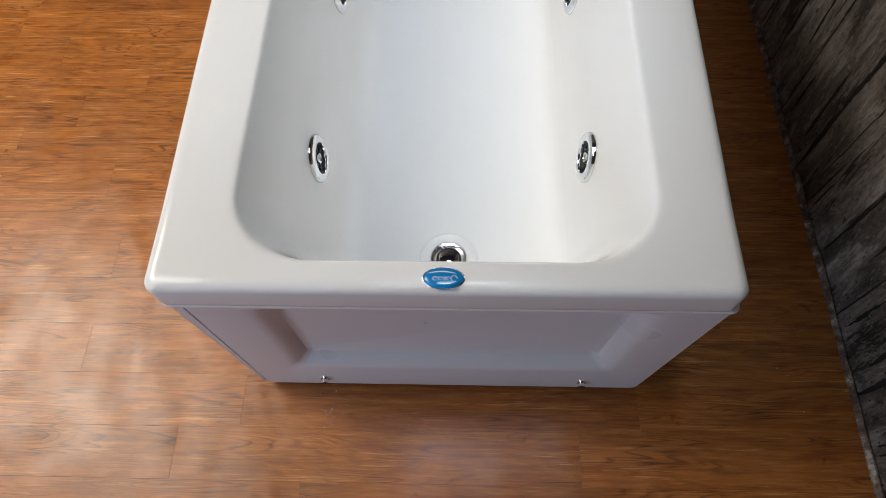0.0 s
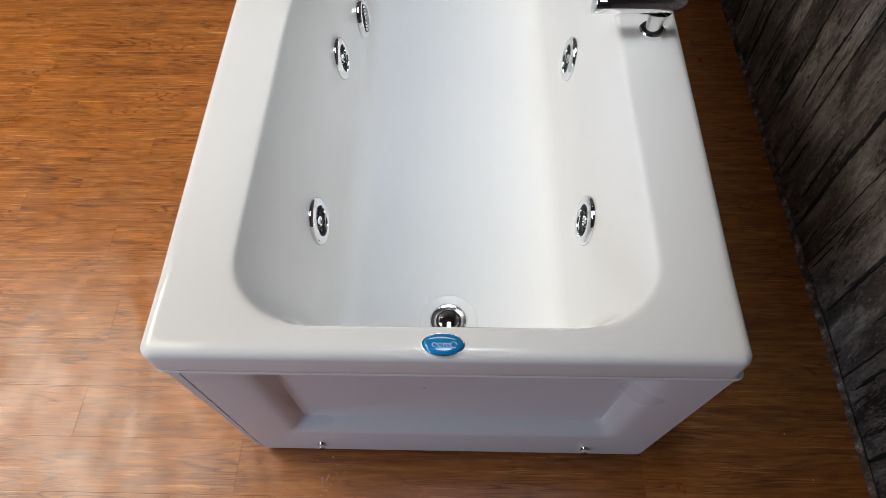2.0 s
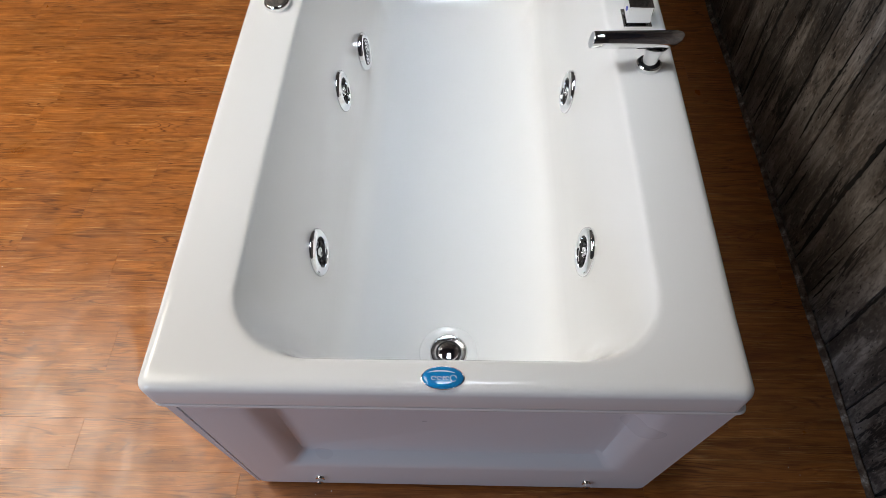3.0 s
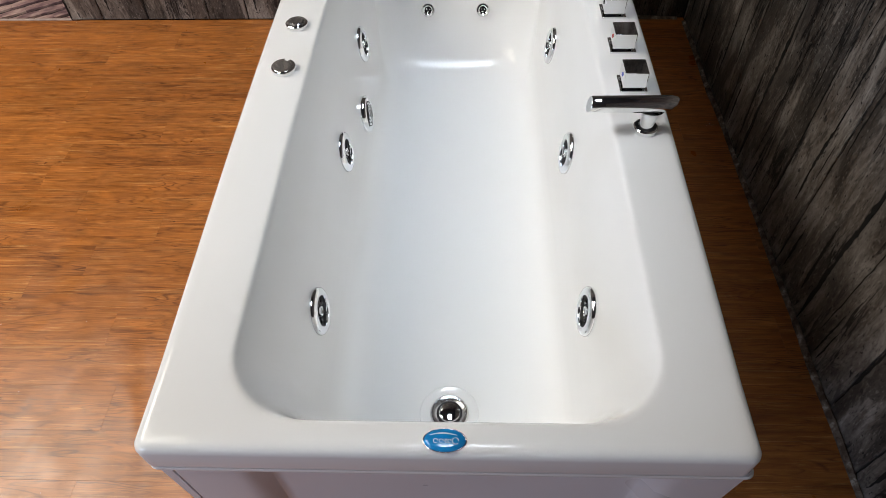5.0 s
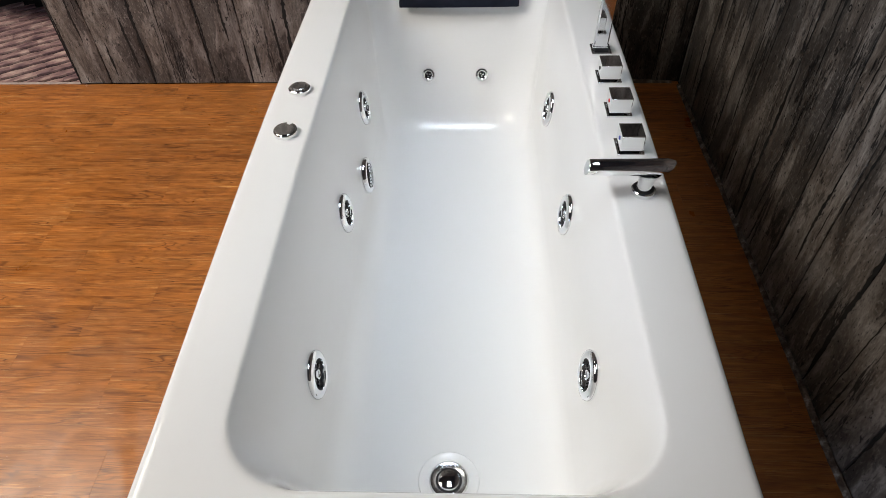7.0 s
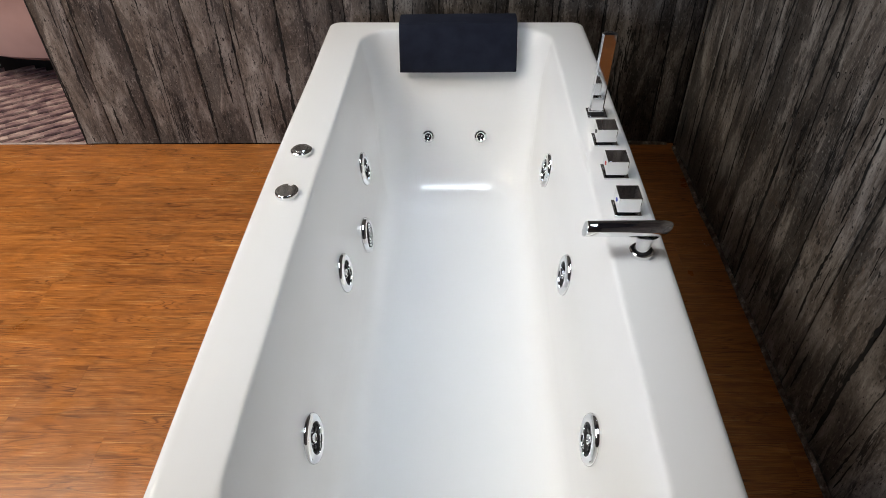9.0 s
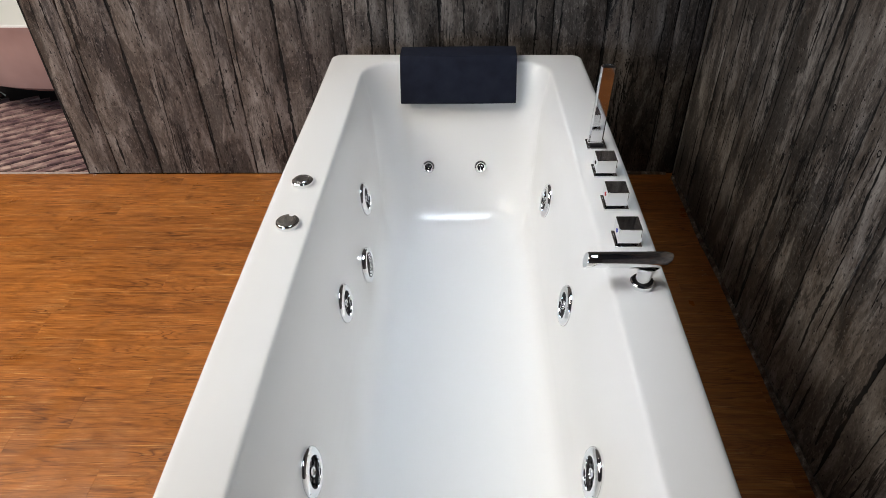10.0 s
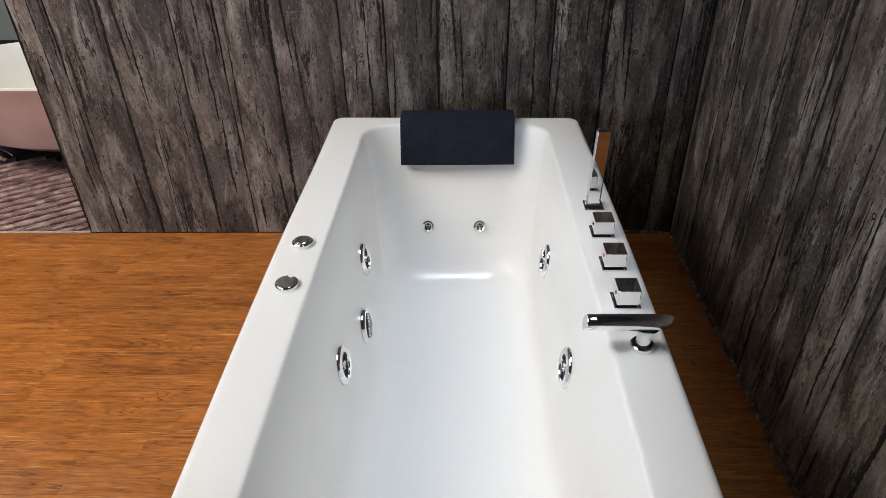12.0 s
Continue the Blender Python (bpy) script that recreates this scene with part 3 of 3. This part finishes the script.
wall_far = slab("wall_far", plaster, -4.4, RIGHT + 0.1, 4.402, 4.5, -0.06, 2.7, "pale grey green showroom wall", "wall")
wall_side = slab("wall_side", plaster, RIGHT + 0.102, RIGHT + 0.2, -2.3, 4.5, -0.06, 2.7, "pale showroom side wall", "wall")
ceiling = slab("ceiling", ceiling_paint, -4.5, RIGHT + 0.2, -2.3, 4.5, 2.702, 2.8, "grey painted showroom ceiling", "ceiling")

# bare edge of the partition
strip = part("edge_strip", boxed(EDGE - 0.001, EDGE + 0.0035, BACK - 0.004, BACK + 0.10, 0.001, 2.45), crack_black, wall_back)


def frayed_edge(along, path_from, path_to, fixed, seed):
    """The cut rim of the vinyl sheet, curling up unevenly against a wall."""
    rnd = random.Random(seed)
    bm = bmesh.new()
    count = int(abs(path_to - path_from) / 0.012)
    rings = []
    for k in range(count + 1):
        s = path_from + (path_to - path_from) * k / count
        wob = 0.006 * noise.noise((s * 4.0, seed, 0)) + 0.0008 * rnd.uniform(-1, 1)
        up = 0.010 + 0.005 * noise.noise((s * 6.0, seed, 3)) + 0.0008 * rnd.uniform(-1, 1)
        prof = [(-0.011, 0.0004), (-0.009, 0.3 * up), (-0.006, 0.8 * up), (-0.003, up), (0.000, up * 0.9), (0.001, -0.004)]
        ring = []
        for d, z in prof:
            c = fixed + d + wob * (1 if d < 0 else 0.4)
            ring.append(bm.verts.new((c, s, z) if along == "y" else (s, c, z)))
        rings.append(ring)
    bridge(bm, rings, closed=False)
    return bm


trim = part("floor_edge", frayed_edge("y", -2.1, 1.735, RIGHT - 0.006, 3), frayed)
tagged(trim, "frayed dusty vinyl edge curling up against the wall", "floor edge", kind="structure")
trim = part("floor_edge", frayed_edge("x", 0.36, RIGHT - 0.03, BACK - 0.008, 8), frayed)
tagged(trim, "frayed dusty vinyl edge along the partition", "floor edge", kind="structure")
trim = part("threshold", boxed(-3.6, EDGE - 0.002, 1.7625, 1.774, -0.004, 0.0015, 0.0006), pale_strip)
tagged(trim, "thin pale strip between the two floors", "threshold", kind="structure")


# ---- second bathtub beyond the partition ----
CLAW_TOP = 0.42


def claw_tub():
    ob = thing("clawfoot_bathtub", "white roll-top bathtub on chrome claw feet beyond the partition", "bathtub", pose(-1.6, 2.52, 0))
    outer = [(0.42, 0.66, 0.112), (0.52, 0.82, 0.118), (0.59, 0.92, 0.145), (0.64, 0.97, 0.215), (0.66, 0.985, 0.31), (0.70, 1.0, 0.39), (0.708, 1.005, CLAW_TOP - 0.022), (0.712, 1.01, CLAW_TOP - 0.008), (0.708, 1.008, CLAW_TOP),
             (0.695, 1.0, CLAW_TOP + 0.002), (0.685, 0.98, CLAW_TOP - 0.010), (0.66, 0.96, 0.31), (0.60, 0.93, 0.24), (0.52, 0.86, 0.18), (0.40, 0.74, 0.15), (0.0, 0.0, 0.145)]
    bm = bmesh.new()
    rings = []
    for a, b, z in outer[:-1]:
        ring = []
        for k in range(56):
            w = 2 * math.pi * k / 56
            cx, cy = math.cos(w), math.sin(w)
            ring.append(bm.verts.new((a * math.copysign(abs(cx) ** 0.8, cx), 0.36 * b * math.copysign(abs(cy) ** 0.85, cy), z)))
        rings.append(ring)
    bridge(bm, rings)
    bm.faces.new(rings[0])
    bm.faces.new(rings[-1])
    hull = part("hull", bm, acrylic, ob)
    hull.data.materials.append(pink_bounce)
    # outer faces below the rim get the floor's bounced pink as colour
    for f in hull.data.polygons:
        if f.center.z < CLAW_TOP - 0.012 and (f.center.x * f.normal.x + f.center.y * f.normal.y > 0 or f.normal.z < -0.6) and f.normal.z < 0.5:
            f.material_index = 1
    for sx in (-1, 1):
        for sy in (-1, 1):
            bm = bmesh.new()
            rr = []
            for k in range(10):
                s = k / 9
                c = Vector((sx * (0.46 + 0.05 * math.sin(2.4 * s)), sy * (0.10 + 0.05 * math.sin(2.2 * s + 0.4)), 0.165 - 0.150 * s))
                r = 0.030 - 0.012 * math.sin(math.pi * min(s * 1.25, 1)) + (0.008 if s > 0.85 else 0)
                rr.append([bm.verts.new(c + Vector((r * math.cos(2 * math.pi * j / 14), r * math.sin(2 * math.pi * j / 14), 0))) for j in range(14)])
            bridge(bm, rr)
            bm.faces.new(rr[0])
            bm.faces.new(rr[-1])
            for j in range(3):
                bmesh.ops.create_uvsphere(bm, u_segments=10, v_segments=7, radius=0.013, matrix=Matrix.Translation((sx * 0.50 + (j - 1) * 0.017, sy * 0.14, 0.013)))
            part("claw_foot", bm, chrome, ob)
    return ob


claw_tub()

# ---- floor planks ----
PLANK = 0.762
plank_rnd = random.Random(4)
EDGES = [-2.20]
bounds = [-0.174 - 0.0968 * k for k in range(21, 0, -1)] + [-0.174, -0.0775, 0.0256, 0.1287, 0.2318, 0.335, 0.434, 0.5315, 0.6290, 0.7265, 0.8230, 0.9200, 1.0180, 1.1100, 1.2050, 1.3070, 1.4010, 1.4950, 1.5880, 1.6850, 1.7620]
JOINTS = {-0.271: -0.269, -0.174: -0.515, -0.0775: -0.398, 0.2318: -0.727, 0.434: -0.790, 0.5315: -1.040, 0.6290: -0.915, 0.7265: -0.770, 0.8230: -1.010, 1.0180: -1.126, 1.1100: -0.872, 1.2050: -1.186, 1.4950: -1.169}
plank_meshes = {}


def plank_mesh(length, width):
    key = (round(length, 3), round(width, 4))
    if key not in plank_meshes:
        g, d = 0.00014, 0.0001
        x, y = length / 2 - g, width / 2 - g
        verts = [(-x, -y, -0.006), (x, -y, -0.006), (x, y, -0.006), (-x, y, -0.006), (-x, -y, -d), (x, -y, -d), (x, y, -d), (-x, y, -d),
                 (-x + d, -y + d, 0), (x - d, -y + d, 0), (x - d, y - d, 0), (-x + d, y - d, 0)]
        faces = [(8, 9, 10, 11)] + [(a, (a + 1) % 4, 4 + (a + 1) % 4, 4 + a) for a in range(4)] + [(4 + a, 4 + (a + 1) % 4, 8 + (a + 1) % 4, 8 + a) for a in range(4)]
        me = bpy.data.meshes.new("plank")
        me.from_pydata(verts, [], faces)
        me.materials.append(vinyl)
        plank_meshes[key] = me
    return plank_meshes[key]


for y0, y1 in zip(bounds, bounds[1:]):
    start = next((x for k, x in JOINTS.items() if abs(k - y0) < 0.004), None)
    if start is None:
        start = -0.5 - plank_rnd.random() * PLANK
    x = start
    while x > -3.6:
        x -= PLANK
    while x < RIGHT - 0.01:
        a, b = max(x, -3.598), min(x + PLANK, RIGHT - 0.006)
        if b - a > 0.02:
            ob = new("plank", plank_mesh(b - a, y1 - y0))
            ob.parent = floor
            ob.location = ((a + b) / 2, (y0 + y1) / 2, 0.0)
        x += PLANK

# ---- woven slats of the rear floor ----
SLAT, SLAT_TURN = 0.052, radians(33)
slat_dir = Vector((math.cos(SLAT_TURN), math.sin(SLAT_TURN), 0))
slat_side = Vector((-slat_dir.y, slat_dir.x, 0))


def slat_mesh(cells):
    """A long slat with a scalloped far edge."""
    verts, faces = [], []
    for k in range(cells * 4 + 1):
        s = k * 0.02
        bulge = 0.005 * abs(math.sin(math.pi * k / 4))
        verts += [(s, -0.0175, -0.010), (s, -0.0165, -0.002), (s, 0.0, 0.001), (s, 0.013 + bulge, -0.002), (s, 0.014 + bulge, -0.010)]
    for k in range(cells * 4):
        for j in range(4):
            a = k * 5 + j
            faces.append((a, a + 5, a + 6, a + 1))
    me = bpy.data.meshes.new("slat")
    me.from_pydata(verts, [], faces)
    me.materials.append(weave)
    return me


slat_me = slat_mesh(1)
for k in range(-30, 40):
    for j in range(-22, 22):
        p = Vector((-2.0, 2.4, -0.0068)) + slat_side * SLAT * k + slat_dir * (0.0803 * j + 0.04 * (k % 2))
        if 1.715 < p.y < 2.42 and -2.32 < p.x < -1.32 and (p + slat_dir * 0.32).y < 4.3:
            ob = new("slat", slat_me)
            ob.parent = floor_rear
            ob.matrix_local = Matrix.Translation(p) @ Matrix.Rotation(SLAT_TURN, 4, "Z")


# ---- boards of the two walls ----
def board_mesh(width, height, seed):
    """An upright board with chipped, wandering long edges."""
    bm = bmesh.new()
    rows = 120
    left, right = [], []
    for k in range(rows + 1):
        z = height * k / rows
        e = []
        for s in (-1, 1):
            chip = (0.009 if s < 0 and seed == 11 else 0.0035) * max(0.0, noise.noise((seed * 3.1 + s, z * 7.0, 0)) + 0.25) + 0.005 * abs(noise.noise((seed + s * 5, z * 37.0, 2)))
            e.append(s * (width / 2 - 0.0006 - chip))
        left.append(e[0])
        right.append(e[1])
    cols = []
    for side, xs in ((0, left), (1, right)):
        sg = 1 if side == 0 else -1
        cols.append([[bm.verts.new((x + sg * off, y, height * k / rows)) for k, x in enumerate(xs)] for off, y in ((0.0, 0.001), (0.0, -0.0022), (0.0018, -0.0034))])
    order = [cols[0][0], cols[0][1], cols[0][2], cols[1][2], cols[1][1], cols[1][0]]
    for a, b in zip(order, order[1:]):
        for k in range(rows):
            bm.faces.new((a[k], a[k + 1], b[k + 1], b[k]))
    bmesh.ops.recalc_face_normals(bm, faces=bm.faces)
    smooth(bm)
    me = bpy.data.meshes.new("board")
    bm.to_mesh(me)
    bm.free()
    me.materials.append(boards_grey)
    return me


def crack_mesh(lines, seed):
    """Jagged tapering splits, each (x, low, high, width, lean)."""
    rnd = random.Random(seed)
    verts, faces = [], []
    for x, low, high, width, lean in lines:
        count = max(6, int((high - low) / 0.008))
        wander, base_at = 0.0, len(verts)
        for k in range(count + 1):
            s = k / count
            wander += rnd.uniform(-0.0012, 0.0012)
            half = 1.25 * width * (0.15 + math.sin(math.pi * min(1, s * 1.05)) ** 0.6) * rnd.uniform(0.35, 1.0)
            c = x + lean * s + wander
            verts += [(c - half, -0.0040, low + (high - low) * s), (c + half * rnd.uniform(0.5, 1.1), -0.0040, low + (high - low) * s)]
        for k in range(count):
            a = base_at + 2 * k
            faces.append((a, a + 1, a + 3, a + 2))
    me = bpy.data.meshes.new("crack")
    me.from_pydata(verts, [], faces)
    me.materials.append(crack_black)
    return me


def hole_mesh(count, width, seed):
    """Small nail and worm holes, as dark spots of uneven shape."""
    rnd = random.Random(seed)
    verts, faces = [], []
    for _ in range(count):
        x, z, r = rnd.uniform(-0.46, 0.46) * width, rnd.uniform(0.02, 1.1), rnd.uniform(0.0007, 0.0024)
        a = len(verts)
        verts += [(x + r * rnd.uniform(0.6, 1.2) * math.cos(w), -0.0039, z + 1.3 * r * rnd.uniform(0.6, 1.2) * math.sin(w)) for w in [k * math.pi / 3 for k in range(6)]]
        faces.append(tuple(range(a, a + 6)))
    for cx, cz, r in ((-0.012 * width / 0.22, 0.66, 0.0062), (0.10 * width, 0.93, 0.0050)):
        a = len(verts)
        for k in range(14):
            w = 2 * math.pi * k / 14
            for q in (r, r * rnd.uniform(0.45, 0.7)):
                verts.append((cx + q * math.cos(w), -0.0039, cz + 1.2 * q * math.sin(w)))
        faces += [(a + 2 * k, a + 2 * ((k + 1) % 14), a + 2 * ((k + 1) % 14) + 1, a + 2 * k + 1) for k in range(14)]
    me = bpy.data.meshes.new("nail_hole")
    me.from_pydata(verts, [], faces)
    me.materials.append(crack_black)
    return me


WIDTHS = (0.220, 0.140, 0.163)
CRACKS = (
    crack_mesh([(-0.048, 0.60, 0.98, 0.0040, -0.018), (-0.026, 0.48, 0.80, 0.0036, -0.014), (0.072, 0.30, 0.62, 0.0018, 0.0), (-0.108, 0.02, 0.52, 0.0062, -0.003), (-0.106, 0.50, 1.25, 0.0050, -0.004),
                (-0.034, 0.06, 0.48, 0.0017, 0.016), (-0.010, 0.02, 0.17, 0.0032, 0.008), (0.006, 0.015, 0.13, 0.0024, 0.006), (-0.06, 1.05, 1.5, 0.0025, 0.01), (0.03, 0.62, 0.70, 0.0016, 0.002)], 1),
    crack_mesh([(-0.066, 0.02, 0.50, 0.0030, 0.0), (0.020, 0.16, 0.46, 0.0050, 0.004), (0.014, 0.44, 0.72, 0.0042, -0.006), (-0.03, 0.52, 0.70, 0.0018, 0.003), (0.060, 0.62, 1.10, 0.0048, 0.0), (0.010, 0.70, 1.2, 0.0040, 0.0), (0.045, 0.25, 0.36, 0.0014, 0.0)], 2),
    crack_mesh([(-0.060, 0.36, 0.72, 0.0030, 0.0), (0.02, 0.66, 0.86, 0.0018, 0.006), (0.045, 0.06, 0.26, 0.0060, -0.004), (0.0, 0.42, 0.52, 0.0014, 0.002), (-0.045, 0.03, 0.16, 0.0045, 0.0), (0.062, 0.70, 1.0, 0.0040, 0.0)], 3),
)
HOLES = tuple(hole_mesh(150, w, 5 + k) for k, w in enumerate(WIDTHS))
BOARDS = [board_mesh(w, 2.446, 11 + k) for k, w in enumerate(WIDTHS)]


def clad(parent, start, end, place):
    """Boards in a repeating run of three widths; start is where the first full run begins."""
    low, high = end
    s, k = start, 0
    while s > low:
        k -= 1
        s -= WIDTHS[k % 3]
    while s < high - 0.01:
        w = WIDTHS[k % 3]
        a, b = max(s, low), min(s + w, high)
        if b - a > 0.01:
            ob = new("board", BOARDS[k % 3])
            ob.parent = parent
            ob.matrix_local = place((a + b) / 2) @ Matrix.Diagonal(((b - a) / w, 1, 1, 1))
            for name, me in (("crack", CRACKS[k % 3]), ("nail_holes", HOLES[k % 3])):
                mark = new(name, me)
                mark.parent = ob
        s, k = s + w, k + 1


clad(wall_back, -0.580, (EDGE + 0.003, RIGHT - 0.004), lambda s: pose(s, BACK - 0.0012, 0.003))
clad(wall_right, -1.05, (-(BACK - 0.008), 2.19), lambda s: pose(RIGHT - 0.0012, -s, 0.003, 0, 0, -90))

# ---- crumbs on the floor ----
crumb_white = material("white_crumb", 0.7, 0, (0.75, 0.72, 0.68))
crumb_rnd = random.Random(21)
bm = bmesh.new()
for cx, cy, spread, count in ((-0.225, -0.045, 0.035, 26), (0.66, 0.05, 0.09, 5), (0.74, 1.2, 0.02, 6), (-1.36, 1.752, 0.014, 7), (-0.9, 0.5, 0.35, 7)):
    for _ in range(count):
        r = crumb_rnd.uniform(0.0005, 0.0013)
        p = (cx + crumb_rnd.gauss(0, 0.45) * spread * 0.6, cy + crumb_rnd.gauss(0, 0.45) * spread, r * 0.7)
        bmesh.ops.create_icosphere(bm, subdivisions=1, radius=r, matrix=Matrix.Translation(p) @ Matrix.Diagonal((1, crumb_rnd.uniform(0.6, 1.4), 0.8, 1)))
tagged(part("floor_crumbs", bm, crumb_white), "scattered white plaster crumbs on the wood floor", "crumbs", kind="stuff")
